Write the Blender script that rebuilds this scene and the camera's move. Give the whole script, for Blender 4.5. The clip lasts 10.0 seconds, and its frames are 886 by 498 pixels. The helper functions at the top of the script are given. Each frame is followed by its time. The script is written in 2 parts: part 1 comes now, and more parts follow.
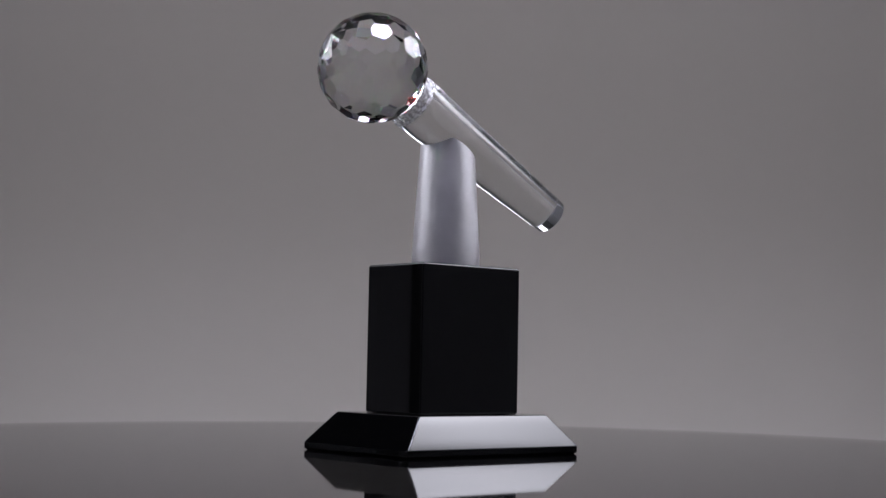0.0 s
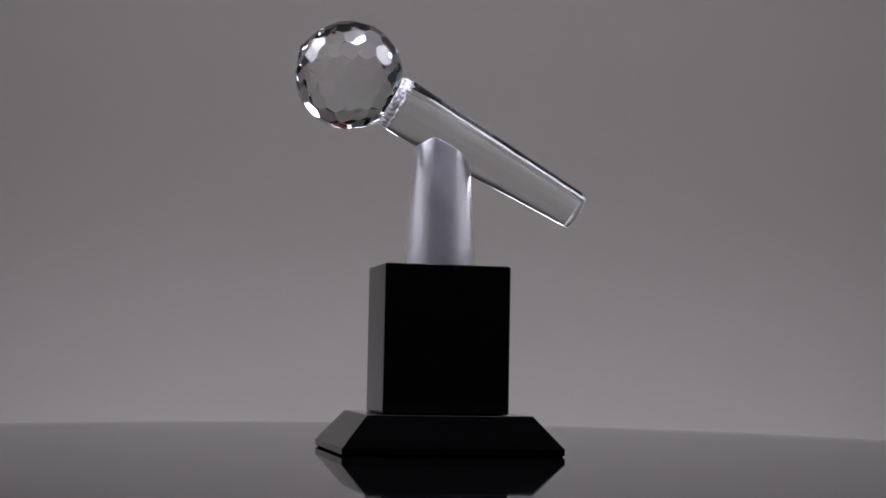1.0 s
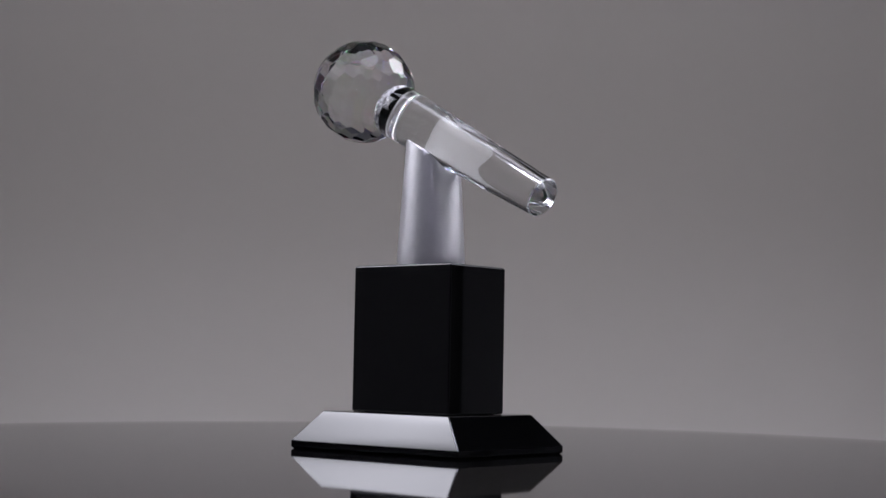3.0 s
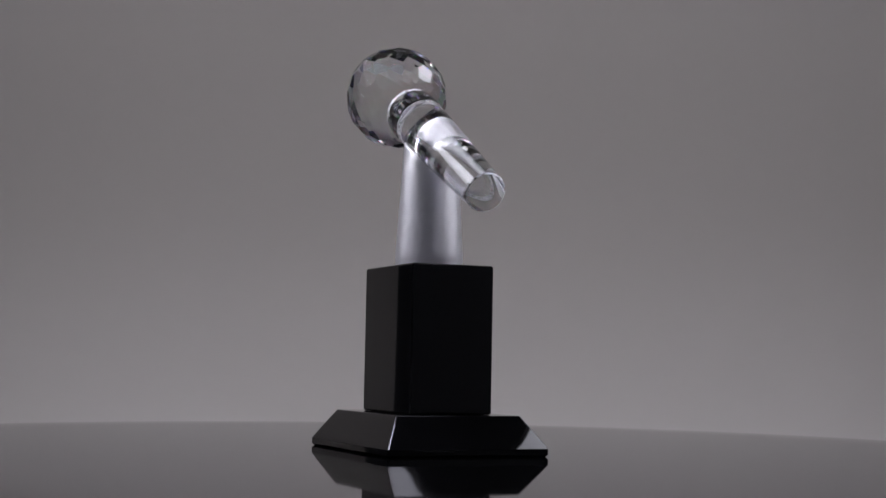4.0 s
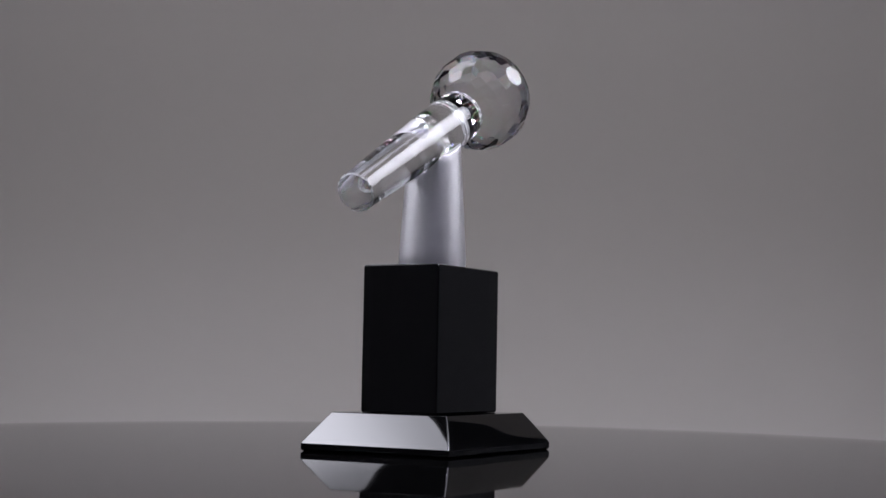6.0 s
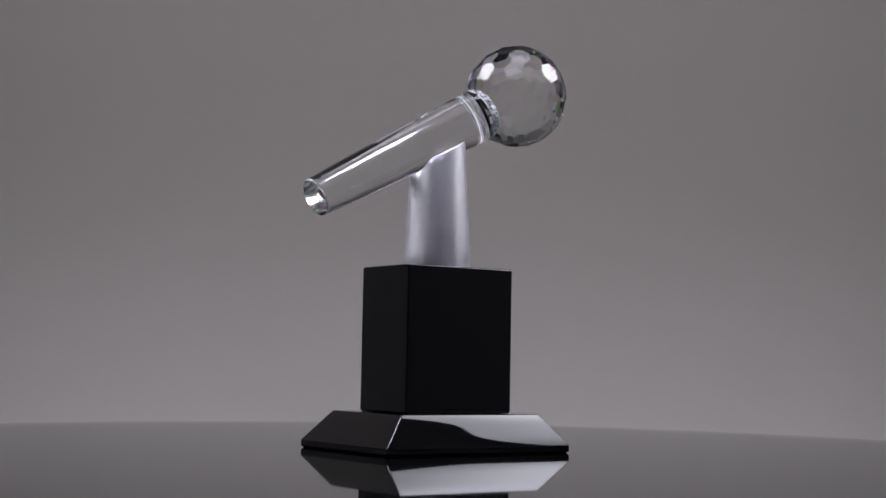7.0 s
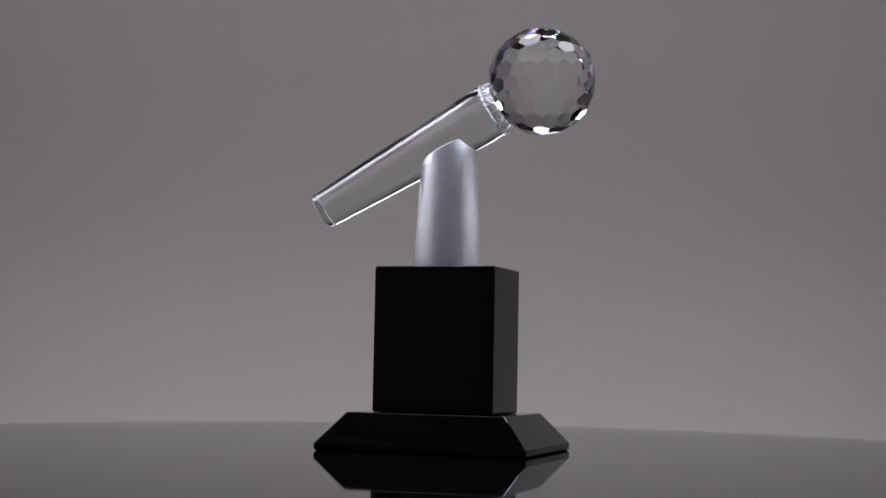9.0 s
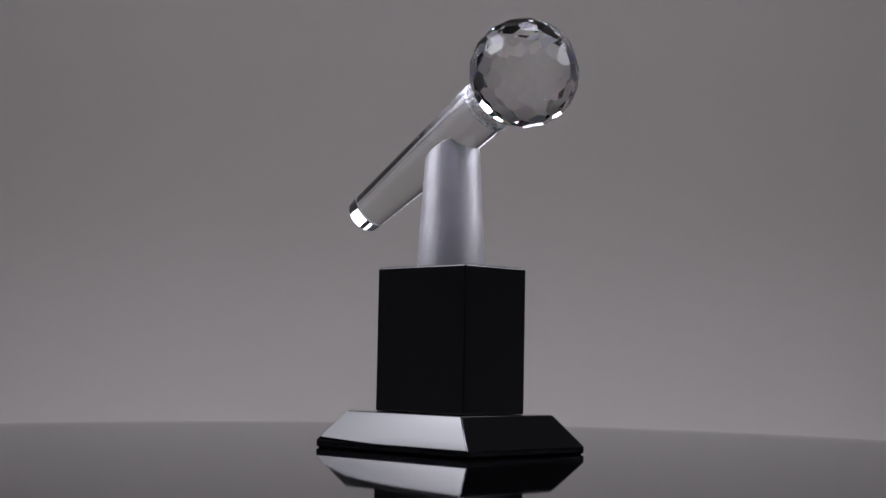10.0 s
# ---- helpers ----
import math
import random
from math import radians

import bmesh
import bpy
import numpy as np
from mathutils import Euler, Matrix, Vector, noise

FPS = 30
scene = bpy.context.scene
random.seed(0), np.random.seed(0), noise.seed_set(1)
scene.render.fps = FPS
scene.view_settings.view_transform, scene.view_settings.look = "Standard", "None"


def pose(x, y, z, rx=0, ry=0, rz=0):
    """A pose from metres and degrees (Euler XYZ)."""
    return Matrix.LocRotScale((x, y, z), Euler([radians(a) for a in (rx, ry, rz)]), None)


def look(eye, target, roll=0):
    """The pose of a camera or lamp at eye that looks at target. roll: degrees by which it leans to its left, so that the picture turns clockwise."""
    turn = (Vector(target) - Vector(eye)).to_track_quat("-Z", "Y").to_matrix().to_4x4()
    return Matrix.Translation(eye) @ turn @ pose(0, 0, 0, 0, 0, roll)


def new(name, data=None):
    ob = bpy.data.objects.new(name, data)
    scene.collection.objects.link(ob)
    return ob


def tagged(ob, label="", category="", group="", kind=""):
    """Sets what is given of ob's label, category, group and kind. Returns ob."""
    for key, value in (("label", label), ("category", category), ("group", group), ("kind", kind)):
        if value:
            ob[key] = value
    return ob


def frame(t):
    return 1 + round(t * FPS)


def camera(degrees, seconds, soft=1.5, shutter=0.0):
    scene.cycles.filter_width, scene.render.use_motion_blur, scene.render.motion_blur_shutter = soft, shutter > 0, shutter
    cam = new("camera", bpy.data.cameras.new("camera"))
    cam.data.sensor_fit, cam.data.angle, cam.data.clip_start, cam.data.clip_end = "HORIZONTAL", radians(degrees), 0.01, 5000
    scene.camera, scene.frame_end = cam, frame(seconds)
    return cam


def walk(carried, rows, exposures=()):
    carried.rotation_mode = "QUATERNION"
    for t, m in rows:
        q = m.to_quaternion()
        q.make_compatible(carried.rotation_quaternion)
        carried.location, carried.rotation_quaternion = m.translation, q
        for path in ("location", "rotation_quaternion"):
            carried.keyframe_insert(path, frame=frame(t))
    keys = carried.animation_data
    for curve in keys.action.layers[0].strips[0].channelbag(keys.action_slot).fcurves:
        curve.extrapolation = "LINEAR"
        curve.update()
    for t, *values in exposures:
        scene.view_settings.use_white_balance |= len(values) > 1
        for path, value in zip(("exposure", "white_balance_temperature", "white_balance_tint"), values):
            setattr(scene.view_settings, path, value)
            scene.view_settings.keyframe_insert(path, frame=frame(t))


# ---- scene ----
cam = camera(33.38, 10.0)
EYE = (0.0, -0.8295, 0.0488)
VIEW = look(EYE, (0.00147, 0.16757, 0.12582), 1.077)
walk(cam, [(0.0, VIEW), (10.0, VIEW)])

# ---- world and exposure ----
world = bpy.data.worlds.new("studio")
world.use_nodes = True
scene.world = world
world.node_tree.nodes["Background"].inputs[0].default_value = (0.5, 0.5, 0.55, 1)
world.node_tree.nodes["Background"].inputs[1].default_value = 0.02
scene.view_settings.exposure = -0.08
PANEL_GLOW = 9.9
FILL_STRIP_GLOW = 16.5
TOP_GLOW = 3.0
LAMP_GLOW = 50.0

# turn of the trophy and its plate about the z axis: degrees at the start, degrees a second
TURN_START, TURN_RATE = 39.83, -26.557
# the trophy stands a little off the axis
OFF_X, OFF_Y = -0.0024, -0.0064


# ---- materials ----
def material(name):
    m = bpy.data.materials.new(name)
    m.use_nodes = True
    nt = m.node_tree
    return m, nt, nt.nodes["Principled BSDF"]


def link_noise(nt, scale, detail=6.0, rough=0.6):
    co = nt.nodes.new("ShaderNodeTexCoord")
    no = nt.nodes.new("ShaderNodeTexNoise")
    no.inputs["Scale"].default_value = scale
    no.inputs["Detail"].default_value = detail
    no.inputs["Roughness"].default_value = rough
    nt.links.new(co.outputs["Object"], no.inputs["Vector"])
    return no


def link_range(nt, src, lo, hi, a=0.3, b=0.7):
    r = nt.nodes.new("ShaderNodeMapRange")
    r.inputs["From Min"].default_value, r.inputs["From Max"].default_value = a, b
    r.inputs["To Min"].default_value, r.inputs["To Max"].default_value = lo, hi
    nt.links.new(src, r.inputs["Value"])
    return r


def link_bump(nt, bsdf, src, strength, distance):
    b = nt.nodes.new("ShaderNodeBump")
    b.inputs["Strength"].default_value, b.inputs["Distance"].default_value = strength, distance
    nt.links.new(src, b.inputs["Height"])
    nt.links.new(b.outputs["Normal"], bsdf.inputs["Normal"])
    return b


def plain(name, colour, rough, grain=300.0, spread=0.15, bump=0.0, ior=1.5, metal=0.0):
    """A surface whose colour and gloss vary with a coarse and a fine grain."""
    m, nt, b = material(name)
    big, fine = link_noise(nt, grain / 40), link_noise(nt, grain)
    mix = nt.nodes.new("ShaderNodeMath")
    mix.operation = "ADD"
    nt.links.new(big.outputs["Fac"], mix.inputs[0])
    nt.links.new(fine.outputs["Fac"], mix.inputs[1])
    k = link_range(nt, mix.outputs[0], 1 - spread, 1 + spread, 0.7, 1.3)
    col = nt.nodes.new("ShaderNodeVectorMath")
    col.operation = "SCALE"
    col.inputs[0].default_value = colour
    nt.links.new(k.outputs[0], col.inputs["Scale"])
    nt.links.new(col.outputs[0], b.inputs["Base Color"])
    ro = link_range(nt, big.outputs["Fac"], rough * 0.8, rough * 1.2)
    nt.links.new(ro.outputs[0], b.inputs["Roughness"])
    b.inputs["IOR"].default_value = ior
    b.inputs["Metallic"].default_value = metal
    if bump:
        link_bump(nt, b, fine.outputs["Fac"], bump, 0.001)
    return m


def crystal(name, rough=0.0, rainbow=0.0):
    """Clear polished crystal; rainbow: how much of the light is split into colours."""
    m, nt, b = material(name)
    nt.nodes.remove(b)
    g = nt.nodes.new("ShaderNodeBsdfGlass")
    g.inputs["Color"].default_value = (0.985, 0.99, 0.99, 1)
    g.inputs["IOR"].default_value = 1.52
    g.inputs["Roughness"].default_value = rough
    last = g.outputs[0]
    if rainbow:
        split = None
        for colour, ior in (((0.985, 0, 0, 1), 1.508), ((0, 0.99, 0, 1), 1.521), ((0, 0, 0.99, 1), 1.536)):
            c = nt.nodes.new("ShaderNodeBsdfGlass")
            c.inputs["Color"].default_value = colour
            c.inputs["IOR"].default_value = ior
            c.inputs["Roughness"].default_value = rough
            if split is None:
                split = c.outputs[0]
            else:
                a = nt.nodes.new("ShaderNodeAddShader")
                nt.links.new(split, a.inputs[0])
                nt.links.new(c.outputs[0], a.inputs[1])
                split = a.outputs[0]
        mix = nt.nodes.new("ShaderNodeMixShader")
        mix.inputs[0].default_value = rainbow
        nt.links.new(last, mix.inputs[1])
        nt.links.new(split, mix.inputs[2])
        last = mix.outputs[0]
    nt.links.new(last, nt.nodes["Material Output"].inputs["Surface"])
    return m


def ground_glass(name):
    """Crystal with a broken, part milky surface."""
    m, nt, b = material(name)
    b.inputs["Base Color"].default_value = (0.94, 0.95, 0.95, 1)
    b.inputs["IOR"].default_value = 1.52
    b.inputs["Roughness"].default_value = 0.12
    chips = link_noise(nt, 420.0, 3.0)
    milk = link_range(nt, chips.outputs["Fac"], 0.15, 0.8, 0.42, 0.58)
    nt.links.new(milk.outputs[0], b.inputs["Transmission Weight"])
    return m


def satin(name):
    """Bead-blasted silver metal: a broad soft sheen with a fine sparkle."""
    m, nt, b = material(name)
    fine, coarse = link_noise(nt, 1900.0, 2.0, 0.7), link_noise(nt, 90.0, 3.0)
    tone = link_range(nt, coarse.outputs["Fac"], 0.97, 1.03)
    col = nt.nodes.new("ShaderNodeVectorMath")
    col.operation = "SCALE"
    col.inputs[0].default_value = (0.91, 0.90, 0.92)
    nt.links.new(tone.outputs[0], col.inputs["Scale"])
    nt.links.new(col.outputs[0], b.inputs["Base Color"])
    b.inputs["Metallic"].default_value = 1.0
    ro = link_range(nt, coarse.outputs["Fac"], 0.40, 0.46)
    nt.links.new(ro.outputs[0], b.inputs["Roughness"])
    link_bump(nt, b, fine.outputs["Fac"], 0.42, 0.0003)
    return m


def glowing(name, colour, strength, reach=0.0):
    """A lit cloth or glass; with a reach, brightest in its middle."""
    m, nt, b = material(name)
    b.inputs["Base Color"].default_value = (0.8, 0.8, 0.8, 1)
    b.inputs["Emission Color"].default_value = (*colour, 1)
    b.inputs["Emission Strength"].default_value = strength
    if reach:
        co = nt.nodes.new("ShaderNodeTexCoord")
        sep = nt.nodes.new("ShaderNodeSeparateXYZ")
        nt.links.new(co.outputs["Generated"], sep.inputs[0])
        fade = []
        for axis in ("Y", "Z"):
            off = nt.nodes.new("ShaderNodeMath")
            off.operation = "SUBTRACT"
            off.inputs[1].default_value = 0.5
            nt.links.new(sep.outputs[axis], off.inputs[0])
            size = nt.nodes.new("ShaderNodeMath")
            size.operation = "ABSOLUTE"
            nt.links.new(off.outputs[0], size.inputs[0])
            r = link_range(nt, size.outputs[0], 1.0, 1 - reach, 0.12, 0.5)
            r.interpolation_type = "SMOOTHSTEP"
            fade.append(r)
        both = nt.nodes.new("ShaderNodeMath")
        both.operation = "MULTIPLY"
        nt.links.new(fade[0].outputs[0], both.inputs[0])
        nt.links.new(fade[1].outputs[0], both.inputs[1])
        fall = link_range(nt, both.outputs[0], 0.0, strength * 1.25, 0.0, 1.0)
        nt.links.new(fall.outputs[0], b.inputs["Emission Strength"])
    return m


M_BLACK = plain("black_crystal", (0.0012, 0.0012, 0.0014), 0.025, 220.0, 0.3)
M_PLATE = plain("black_acrylic", (0.002, 0.002, 0.0021), 0.03, 60.0, 0.2, ior=1.42)
M_CLEAR = crystal("clear_crystal")
M_BALL = crystal("ball_crystal", 0.0, 0.035)
M_NECK = ground_glass("cut_crystal")
M_SATIN = satin("satin_metal")
M_PAPER = plain("grey_paper", (0.312, 0.289, 0.268), 0.9, 30.0, 0.012, 0.05)
M_SOUTH = plain("dark_grey_wall", (0.14, 0.14, 0.15), 0.85, 40.0, 0.08, 0.05)
M_DARK = plain("floor_cloth", (0.33, 0.33, 0.34), 0.95, 40.0, 0.2)
M_WALL = plain("grey_wall", (0.45, 0.45, 0.47), 0.85, 40.0, 0.08, 0.05)
M_CEILING = plain("ceiling_paint", (0.22, 0.22, 0.23), 0.85, 40.0, 0.05, 0.05)
M_METAL = plain("black_metal", (0.03, 0.03, 0.03), 0.4, 80.0, 0.2)
M_PANEL = glowing("softbox_cloth", (0.955, 0.955, 1.08), PANEL_GLOW, 0.6)
# cool glow of an added, hidden lamp that lifts the low backdrop
M_FILL_STRIP = glowing("fill_strip_cover", (0.93, 0.96, 1.12), FILL_STRIP_GLOW)
M_TOP = glowing("top_softbox_cloth", (0.93, 0.92, 1.1), TOP_GLOW)
# the ring emits dimly, in place of lamp light falling on it
M_RIM = glowing("reflector_own_glow", (0.9, 0.88, 1.1), LAMP_GLOW * 0.05)
M_LAMP = glowing("lamp_glass", (0.88, 0.86, 1.1), LAMP_GLOW)


# ---- mesh helpers ----
def part(name, bm, mat, parent=None, label="", sharp=None, flat=False):
    me = bpy.data.meshes.new(name)
    bmesh.ops.recalc_face_normals(bm, faces=bm.faces)
    bm.to_mesh(me)
    bm.free()
    me.materials.append(mat)
    if sharp is not None:
        me.shade_smooth()
        me.set_sharp_from_angle(angle=radians(sharp))
    ob = new(name, me)
    ob.parent = parent
    if flat:
        wn = ob.modifiers.new("flat_faces", "WEIGHTED_NORMAL")
        wn.mode, wn.weight, wn.keep_sharp = "FACE_AREA", 90, True
    return tagged(ob, label)


def thing(name, label, category, m=None, kind="", group=""):
    ob = new(name)
    ob.empty_display_size = 0.05
    if m is not None:
        ob.matrix_basis = m
    return tagged(ob, label, category, group, kind)


def loops(bm, rings, close_start=True, close_end=True):
    """Joins rings of points of equal count to a skin."""
    made = [[bm.verts.new(p) for p in ring] for ring in rings]
    n = len(made[0])
    for a, b in zip(made, made[1:]):
        for i in range(n):
            bm.faces.new((a[i], a[(i + 1) % n], b[(i + 1) % n], b[i]))
    if close_start:
        bm.faces.new(made[0][::-1])
    if close_end:
        bm.faces.new(made[-1])
    return made


def rounded_rect(hx, hy, z, r, n=4):
    pts = []
    for cx, cy, a0 in ((hx - r, hy - r, 0), (-hx + r, hy - r, 90), (-hx + r, -hy + r, 180), (hx - r, -hy + r, 270)):
        for i in range(n + 1):
            a = radians(a0 + 90 * i / n)
            pts.append((cx + r * math.cos(a), cy + r * math.sin(a), z))
    return pts


def box_bm(lo, hi, bevel=0.0):
    bm = bmesh.new()
    bmesh.ops.create_cube(bm, size=1)
    for v in bm.verts:
        v.co = Vector([l + (c + 0.5) * (h - l) for c, l, h in zip(v.co, lo, hi)])
    if bevel:
        bmesh.ops.bevel(bm, geom=bm.edges[:], offset=bevel, segments=2, affect="EDGES", profile=0.5)
    return bm


def lathe(profile, n=64, axis=None, start=True, end=True):
    """Turns (radius, height) pairs about z."""
    bm = bmesh.new()
    rings = [[(r * math.cos(2 * math.pi * i / n), r * math.sin(2 * math.pi * i / n), z) for i in range(n)] for r, z in profile]
    loops(bm, rings, start, end)
    if axis is not None:
        bmesh.ops.transform(bm, matrix=axis, verts=bm.verts)
    return bm


# ---- the studio: grey room and paper sweep ----
FLOOR_Z = -0.062
ROOM_X, ROOM_S, ROOM_N, ROOM_Z = 1.65, -2.6, 1.7, 2.35


def build_room():
    x, y0, y1, z0, z1, w = ROOM_X, ROOM_S, ROOM_N, FLOOR_Z - 0.1, ROOM_Z, 0.1
    bm = box_bm((-x, y0, z0), (x, y1, FLOOR_Z - 0.004))
    tagged(part("floor", bm, M_DARK), "grey studio floor", "floor", kind="structure")
    for name, lo, hi in (
        ("wall_north", (-x, y1, z0), (x, y1 + w, z1)),
        ("wall_south", (-x, y0 - w, z0), (x, y0, z1)),
        ("wall_east", (x, y0 - w, z0), (x + w, y1 + w, z1)),
        ("wall_west", (-x - w, y0 - w, z0), (-x, y1 + w, z1)),
        ("ceiling", (-x - w, y0 - w, z1), (x + w, y1 + w, z1 + w)),
    ):
        dark = name == "wall_south"
        tagged(part(name, box_bm(lo, hi), M_SOUTH if dark else M_CEILING if name == "ceiling" else M_WALL), ("dark grey studio " if dark else "plain grey studio ") + name.split("_")[0], name.split("_")[0], kind="structure")


# the paper is bent round the plate: inner edge, start of the upward curve, its radius, height, both ends in degrees
SWEEP_IN, SWEEP_FLAT, SWEEP_R, SWEEP_TOP, SWEEP_WEST, SWEEP_EAST = 0.25, 1.08, 0.26, 2.2, -47, 47


def build_backdrop():
    bm = bmesh.new()
    line = [(SWEEP_IN, FLOOR_Z)]
    line += [(SWEEP_FLAT + SWEEP_R * math.sin(radians(a)), FLOOR_Z + SWEEP_R * (1 - math.cos(radians(a)))) for a in range(0, 91, 5)]
    line += [(SWEEP_FLAT + SWEEP_R, SWEEP_TOP)]
    skin = line + [(r + 0.002, z - 0.002) for r, z in reversed(line)]
    rings = []
    for i in range(45):
        a = radians(SWEEP_WEST + (SWEEP_EAST - SWEEP_WEST) * i / 44)
        rings.append([(r * math.sin(a), r * math.cos(a), z) for r, z in skin])
    loops(bm, rings)
    tagged(part("backdrop", bm, M_PAPER, sharp=40), "plain grey seamless paper backdrop curving up behind the plate", "backdrop", kind="structure")


# ---- lights ----
def build_softbox(side):
    """A tall softbox beside the plate; its glowing cloth faces the trophy."""
    x, y0, y1, z0, z1 = 0.8, -0.072, 0.40, 0.47, 1.38
    ym, zm = (y0 + y1) / 2, (z0 + z1) / 2
    box = thing("softbox", "tall black softbox with a white front cloth on a stand", "softbox", pose(side * x, ym, FLOOR_Z), group="studio lights")
    hy, hz = (y1 - y0) / 2, (z1 - z0) / 2
    base = zm - FLOOR_Z
    bm = box_bm((-0.001, -hy, base - hz), (0.001, hy, base + hz))
    part("diffuser", bm, M_PANEL, box, "glowing white cloth")
    bm = bmesh.new()
    rings = []
    for k, d in ((1.0, -0.004), (1.02, -0.004), (1.02, 0.03), (0.25, 0.3), (0.2, 0.3), (0.98, 0.03), (0.99, 0.004)):
        rings.append([(side * d, sy * hy * k, base + sz * hz * k) for sy, sz in ((-1, -1), (1, -1), (1, 1), (-1, 1))])
    loops(bm, rings, False, False)
    part("shell", bm, M_METAL, box, "black cloth shell")
    bm = box_bm((side * 0.3 - 0.06, -0.06, base - 0.09), (side * 0.3 + 0.06, 0.06, base + 0.09), 0.01)
    part("lamp_head", bm, M_METAL, box)
    bm = lathe([(0.014, 0.02), (0.014, base - 0.05)], 16, pose(side * 0.3, 0, 0))
    part("pole", bm, M_METAL, box)
    bm = lathe([(0.2, 0.0), (0.2, 0.012), (0.02, 0.03)], 32, pose(side * 0.3, 0, 0))
    part("foot", bm, M_METAL, box)


def build_lamp():
    """The small round lamp that hangs over the trophy."""
    z = 0.42
    lamp = thing("hanging_lamp", "round black lamp hanging over the trophy, lit", "lamp", pose(0.006, -0.102, z), group="studio lights")
    part("lamp_glass", lathe([(0.0005, 0.0), (0.039, 0.0), (0.039, 0.003), (0.0005, 0.003)], 48), M_LAMP, lamp, "glowing round lamp front")
    part("reflector", lathe([(0.0395, 0.001), (0.05, -0.003), (0.0505, -0.002), (0.0395, 0.003)], 48, None, False, False), M_RIM, lamp, "white reflector ring round the lamp, with a dim glow of its own")
    part("housing", lathe([(0.051, -0.004), (0.053, -0.004), (0.055, 0.05), (0.036, 0.1), (0.026, 0.15), (0.001, 0.15), (0.001, 0.14), (0.024, 0.09), (0.05, 0.045), (0.051, -0.004)], 48, None, False, False), M_METAL, lamp)
    part("rod", lathe([(0.008, 0.145), (0.008, ROOM_Z - z)], 12), M_METAL, lamp)


def build_top_light():
    """The softbox that hangs high over the back of the plate."""
    hx, hy, z = 0.62, 0.15, 1.6
    top = thing("softbox", "wide black softbox hanging over the plate, lit", "softbox", pose(0, 0.22, z), group="studio lights")
    part("diffuser", box_bm((-hx, -hy, -0.001), (hx, hy, 0.001)), M_TOP, top, "glowing white cloth")
    bm = bmesh.new()
    rings = []
    for k, d in ((1.0, -0.004), (1.02, -0.004), (1.02, 0.03), (0.3, 0.22), (0.25, 0.22), (0.98, 0.03), (0.99, 0.004)):
        rings.append([(sx * hx * k, sy * hy * k, d) for sx, sy in ((-1, -1), (1, -1), (1, 1), (-1, 1))])
    loops(bm, rings, False, False)
    part("shell", bm, M_METAL, top, "black cloth shell")
    part("lamp_head", box_bm((-0.1, -0.08, 0.2), (0.1, 0.08, 0.32), 0.01), M_METAL, top)
    part("rod", lathe([(0.012, 0.31), (0.012, ROOM_Z - z)], 12), M_METAL, top)


def arc_band(profile, half, n=48):
    """Sweeps a closed (radius, height) outline about z, half degrees to either side of north."""
    bm = bmesh.new()
    rings = []
    for i in range(n + 1):
        a = radians(-half + 2 * half * i / n)
        rings.append([(r * math.sin(a), r * math.cos(a), z) for r, z in profile])
    loops(bm, rings)
    return bm


def build_fill_strip():
    """Low curved lamp added unseen on the paper behind the plate to brighten the backdrop's foot."""
    r, half = 1.02, 33
    strip = thing("fill_strip", "unseen low curved strip light added on the paper to brighten the backdrop's foot", "strip light", pose(0, 0, FLOOR_Z), group="studio lights")
    part("cover", arc_band([(r - 0.003, 0.007), (r + 0.003, 0.026), (r + 0.001, 0.027), (r - 0.005, 0.008)], half), M_FILL_STRIP, strip, "glowing white cover of the added strip")
    part("housing", arc_band([(r - 0.02, 0.0), (r - 0.003, 0.0), (r - 0.003, 0.005), (r - 0.008, 0.005), (r - 0.002, 0.028), (r + 0.004, 0.027), (r + 0.004, 0.03), (r - 0.02, 0.03)], half), M_WALL, strip, "grey painted metal channel that hides the added strip")


# ---- the turning plate ----
PLATE_R = 0.415


def build_plate():
    plate = thing("turntable", "large round glossy black turning plate under the trophy", "turntable", pose(0, 0, FLOOR_Z))
    top = -FLOOR_Z
    # the top falls off very gently towards a small round rim
    fall = lambda r: 0.22 * max(0.0, r - 0.335) ** 2
    low = top - fall(PLATE_R)
    prof = [(0.02, top - 0.014), (PLATE_R - 0.004, top - 0.014)]
    for i in range(9):
        a = radians(-90 + 178 * i / 8)
        prof.append((PLATE_R - 0.005 + 0.005 * math.cos(a), low - 0.005 + 0.005 * math.sin(a)))
    prof += [(r, top - fall(r)) for r in (0.41, 0.40, 0.39, 0.38, 0.37, 0.36, 0.35, 0.335, 0.32)]
    prof += [(0.3, top), (0.25, top), (0.02, top)]
    part("disc", lathe(prof, 180), M_PLATE, plate, "mirror-glossy black acrylic disc", 30)
    part("drum", lathe([(0.17, 0.0), (0.17, top - 0.014), (0.02, top - 0.014)], 64), M_METAL, plate, sharp=30)
    return plate


# ---- the trophy ----
AXIS_DIP = radians(28.05)
AXIS_DIR = Vector((math.cos(AXIS_DIP), 0, -math.sin(AXIS_DIP)))
BALL = Vector((-0.0533, 0, 0.2071))
BALL_R = 0.030
U_HEAD, U_TAIL = 0.032, 0.150
R_HEAD, R_TAIL = 0.0159, 0.0109
# local z runs along the handle, local y up
SWING = radians(-1.0)
ALONG = Matrix.Translation(BALL) @ Matrix.Rotation(SWING, 4, "Z") @ Matrix((
    (0, math.sin(AXIS_DIP), AXIS_DIR.x, 0), (1, 0, 0, 0), (0, math.cos(AXIS_DIP), AXIS_DIR.z, 0), (0, 0, 0, 1)))


def handle_radius(u):
    return R_HEAD + (R_TAIL - R_HEAD) * (u - U_HEAD) / (U_TAIL - U_HEAD)


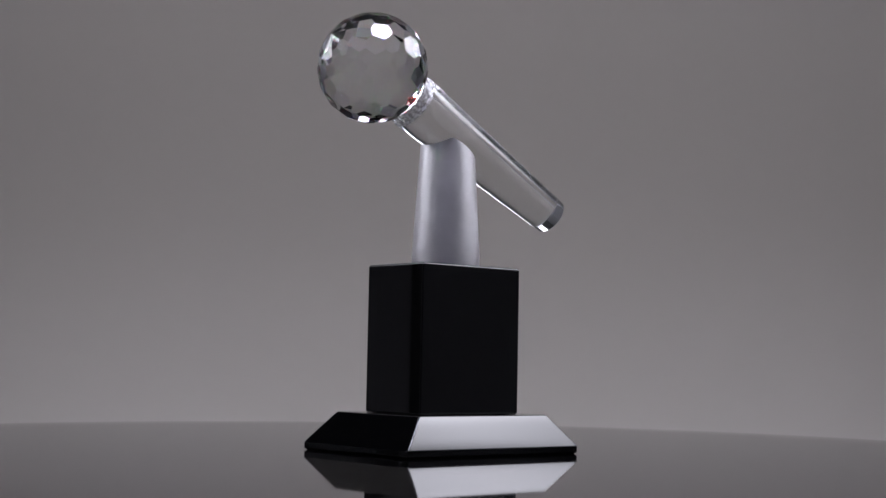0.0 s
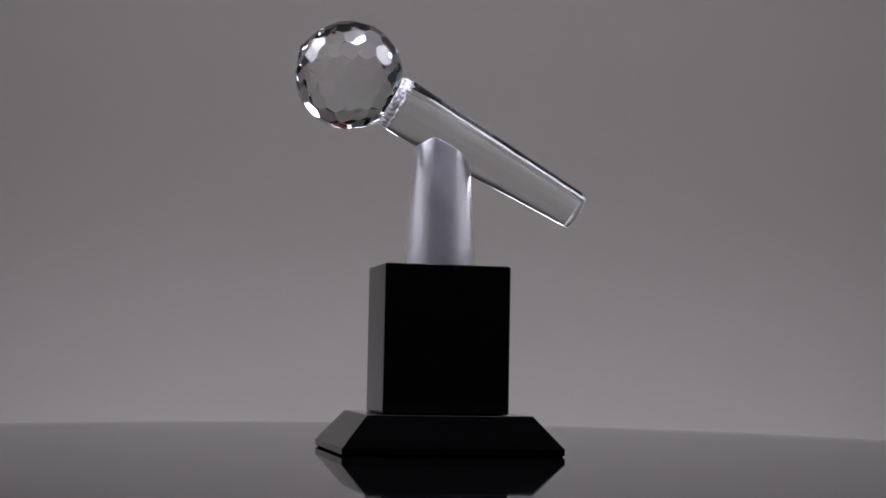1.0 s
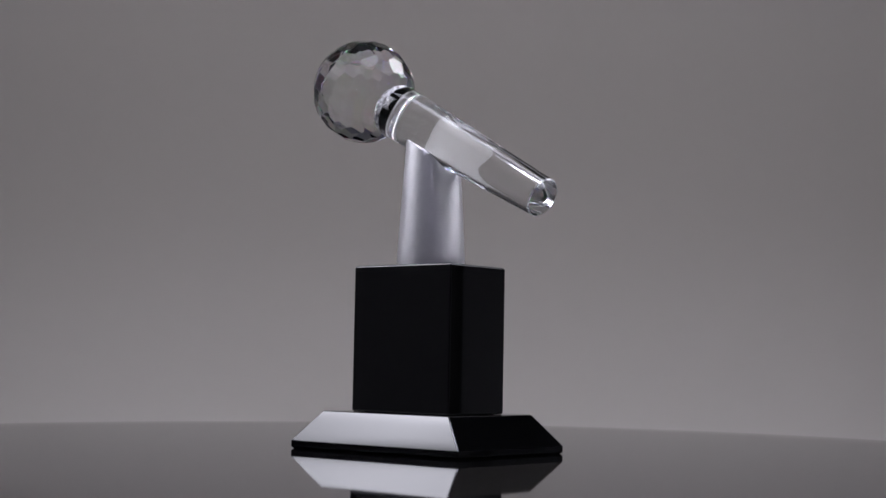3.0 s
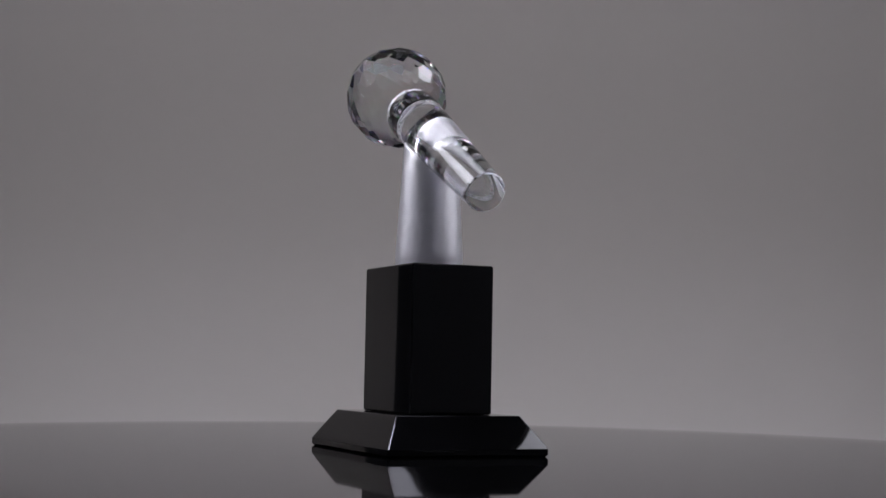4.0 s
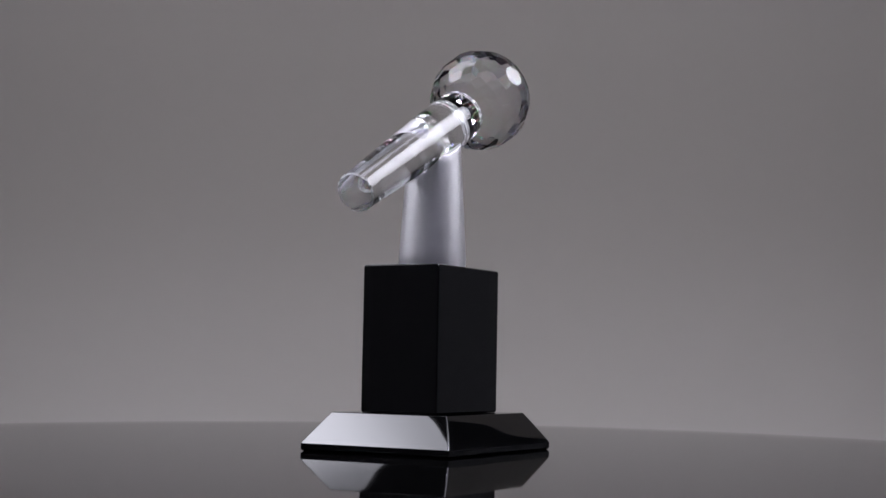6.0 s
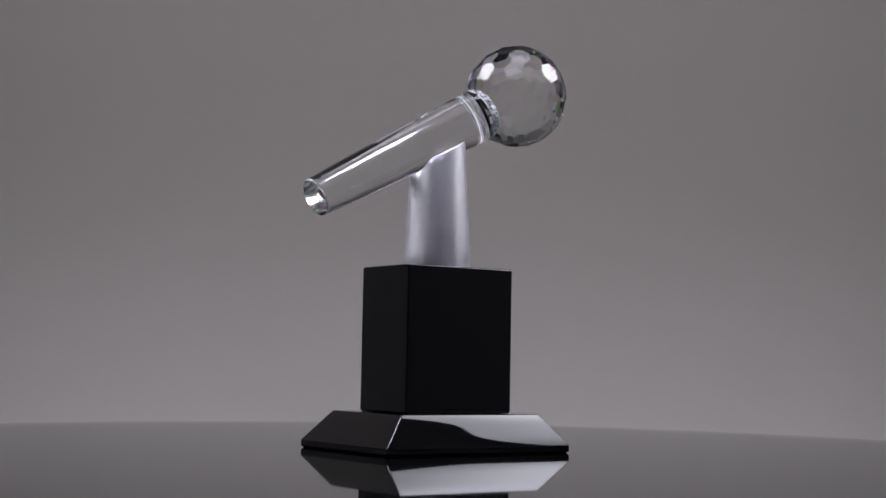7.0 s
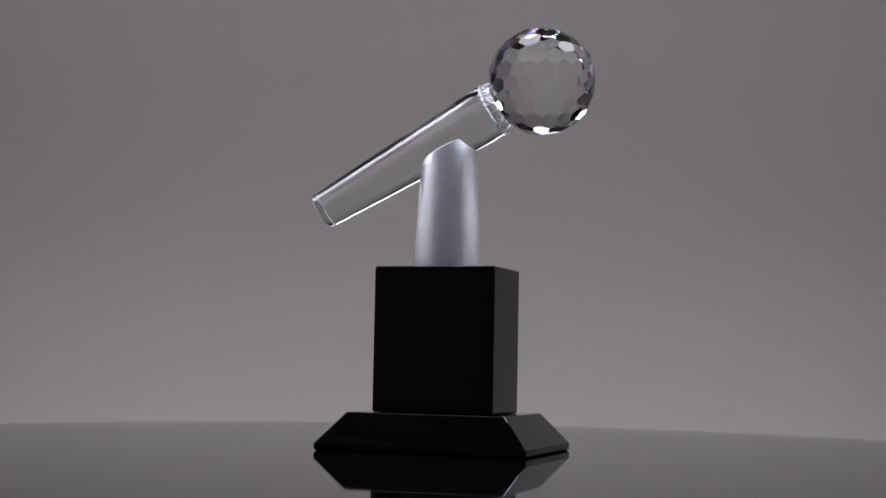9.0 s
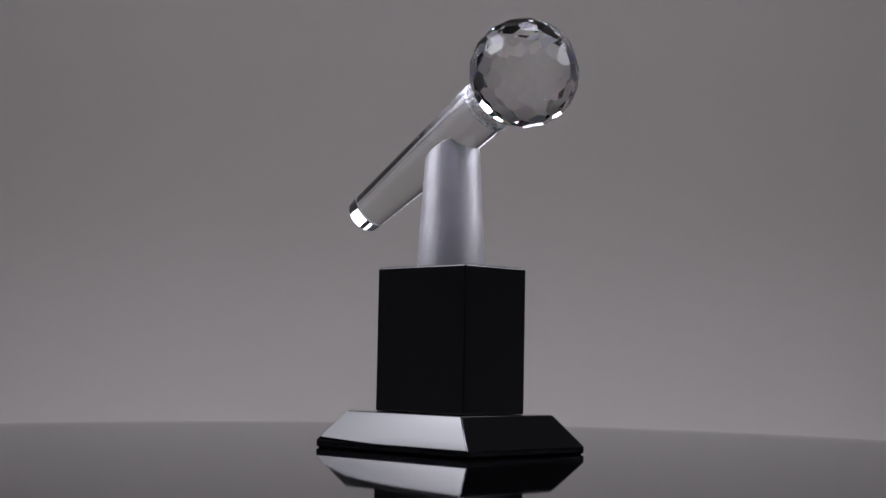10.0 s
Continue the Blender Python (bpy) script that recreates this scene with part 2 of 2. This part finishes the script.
def build_base(trophy):
    bm = bmesh.new()
    a, b, c, d, zr, zt = 0.0602, 0.046, 0.0455, 0.0361, 0.0043, 0.0210
    rings = [rounded_rect(a - 0.0012, b - 0.0012, 0.0, 0.0006), rounded_rect(a, b, 0.0011, 0.0008), rounded_rect(a, b, zr - 0.0003, 0.0008)]
    for i in range(15):
        s = 0.5 - 0.5 * math.cos(math.pi * i / 14)
        w = 0.0002 * (1 - (2 * s - 1) ** 4)
        rings.append(rounded_rect(a + (c - a) * s + 0.1 * w, b + (d - b) * s + w, zr + (zt - zr) * s, 0.0008))
    rings += [rounded_rect(c - 0.0005, d - 0.0005, zt + 0.0002, 0.0007), rounded_rect(c - 0.002, d - 0.002, zt + 0.0002, 0.0006)]
    loops(bm, rings)
    part("base", bm, M_BLACK, trophy, "glossy black crystal foot with sloped sides", 40, True)


def build_block(trophy):
    a, b, z0, z1 = 0.0350, 0.0240, 0.0213, 0.1023
    bm = bmesh.new()
    rings = []
    for inset, z in ((0.0009, z0), (0.0003, z0 + 0.0003), (0.0, z0 + 0.0009), (0.0, z1 - 0.0012), (0.0002, z1 - 0.0006), (0.0006, z1 - 0.0002), (0.0012, z1)):
        rings.append(rounded_rect(a - inset, b - inset, z, 0.0009))
    loops(bm, rings)
    part("block", bm, M_BLACK, trophy, "glossy black crystal block", 50, True)


def saddle(x, y):
    """Height of the post's top: hollowed by the handle, cut flat beside it."""
    u = (x - BALL.x) / AXIS_DIR.x
    za = BALL.z + u * AXIS_DIR.z
    cut = za - 0.0088
    r = handle_radius(u + 0.0075) - 0.0004
    y -= (x - BALL.x) * math.tan(SWING)
    if abs(y) < r:
        cut = min(cut, za - math.sqrt(r * r - y * y) / math.cos(AXIS_DIP))
    return cut


def build_post(trophy):
    bm = bmesh.new()
    n, cx, z0 = 96, 0.0006, 0.1024
    rad = lambda z: 0.0193 - 0.06 * (z - z0)
    tops = []
    for i in range(n):
        p = 2 * math.pi * i / n
        r = 0.0155
        for k in range(8):
            z = saddle(cx + r * math.cos(p), r * math.sin(p))
            r = rad(z)
        tops.append((r, z))
    rings = [[(cx + (rad(z0) - 0.0005) * math.cos(2 * math.pi * i / n), (rad(z0) - 0.0005) * math.sin(2 * math.pi * i / n), z0) for i in range(n)]]
    for k in range(1, 15):
        s = k / 14
        ring = []
        for i in range(n):
            p = 2 * math.pi * i / n
            z = z0 + 0.0005 + (tops[i][1] - 0.0004 - z0 - 0.0005) * s
            ring.append((cx + rad(z) * math.cos(p), rad(z) * math.sin(p), z))
        rings.append(ring)
    for k in range(15):
        s = 0.98 * (1 - k / 14.5)
        ring = []
        for i in range(n):
            p = 2 * math.pi * i / n
            x, y = cx + tops[i][0] * s * math.cos(p), tops[i][0] * s * math.sin(p)
            ring.append((x, y, saddle(x, y)))
        rings.append(ring)
    loops(bm, rings)
    part("post", bm, M_SATIN, trophy, "tapered satin silver metal post hollowed for the handle", 35)


def build_handle(trophy):
    prof = [(R_HEAD - 0.0008, U_HEAD - 0.0006), (R_HEAD - 0.0002, U_HEAD - 0.0001), (R_HEAD, U_HEAD + 0.0006)]
    prof += [(handle_radius(U_HEAD + (U_TAIL - U_HEAD) * i / 8), U_HEAD + (U_TAIL - U_HEAD) * i / 8) for i in range(1, 9)]
    prof[-1] = (handle_radius(U_TAIL - 0.0007), U_TAIL - 0.0007)
    prof += [(R_TAIL - 0.0006, U_TAIL), (0.0002, U_TAIL)]
    bm = lathe(prof, 128, None, False)
    for f in bm.faces:
        u = f.calc_center_median().z
        f.material_index = int(u < U_HEAD + 0.0004 or (U_TAIL - 0.0007 < u < U_TAIL - 0.0001))
    bmesh.ops.transform(bm, matrix=ALONG, verts=bm.verts)
    rod = part("handle", bm, M_CLEAR, trophy, "clear tapered crystal rod with ground bevelled ends", 20)
    rod.data.materials.append(M_NECK)


def build_neck(trophy):
    """The cut ring between ball and handle, in small uneven facets."""
    rng = random.Random(7)
    bm = bmesh.new()
    n = 64
    rings = []
    for j, (r, u) in enumerate(((0.0141, 0.0263), (0.0145, 0.0269), (0.0149, 0.0277), (0.0151, 0.0287), (0.0152, 0.0297), (0.0152, 0.0306), (R_HEAD - 0.0008, U_HEAD - 0.0006))):
        w = 0.0003 if 0 < j < 6 else 0.0
        ring = []
        for i in range(n):
            p = 2 * math.pi * (i + 0.5 * (j % 2)) / n
            rr = r + rng.uniform(-w, w)
            ring.append((rr * math.cos(p), rr * math.sin(p), u + rng.uniform(-w, w) * 0.6))
        rings.append(ring)
    loops(bm, rings, False, False)
    bmesh.ops.triangulate(bm, faces=[f for f in bm.faces if len(f.verts) == 4])
    bmesh.ops.transform(bm, matrix=ALONG, verts=bm.verts)
    part("neck", bm, M_NECK, trophy, "sparkling cut crystal ring")


def build_ball(trophy):
    """A ball cut in rows of facets round the handle's line."""
    normals = []
    for polar, count, shift in ((33, 16, 0.5), (51, 16, 0), (70, 16, 0.5), (88.6, 16, 0), (107.3, 16, 0.5), (126, 16, 0), (144, 16, 0.5), (161, 8, 0), (0, 1, 0)):
        for i in range(count):
            p = radians(-4 + 360 * (i + shift) / count)
            q = radians(polar)
            normals.append(Vector((math.sin(q) * math.sin(p), math.sin(q) * math.cos(p), math.cos(q))))
    bm = bmesh.new()
    bmesh.ops.create_cube(bm, size=0.08)
    for k in normals:
        d = BALL_R * (0.983 if k.z < 0.98 else 0.884)
        cut = bmesh.ops.bisect_plane(bm, geom=bm.verts[:] + bm.edges[:] + bm.faces[:], dist=1e-7, plane_co=k * d, plane_no=k, clear_outer=True)
        rim = [e for e in cut["geom_cut"] if isinstance(e, bmesh.types.BMEdge)]
        if len(rim) > 2 and k.z < 0.98:
            bmesh.ops.contextual_create(bm, geom=rim)
    bmesh.ops.transform(bm, matrix=ALONG, verts=bm.verts)
    part("ball", bm, M_BALL, trophy, "clear crystal ball cut in hexagonal facets")


def build_trophy():
    trophy = thing("microphone_trophy", "clear crystal microphone on a silver post and glossy black foot", "trophy")
    build_base(trophy)
    build_block(trophy)
    build_post(trophy)
    build_handle(trophy)
    build_neck(trophy)
    build_ball(trophy)
    return trophy


build_room()
build_backdrop()
build_softbox(1)
build_softbox(-1)
build_lamp()
build_top_light()
build_fill_strip()
turntable = build_plate()
trophy = build_trophy()


def motions():
    trophy_rows, plate_rows = [], []
    for i in range(41):
        t = i * 0.25
        turn = TURN_START + TURN_RATE * t
        spin = pose(0, 0, 0, 0, 0, turn)
        trophy_rows.append((t, spin @ pose(OFF_X, OFF_Y, 0)))
        plate_rows.append((t, pose(0, 0, FLOOR_Z) @ spin))
    walk(trophy, trophy_rows)
    walk(turntable, plate_rows)


motions()
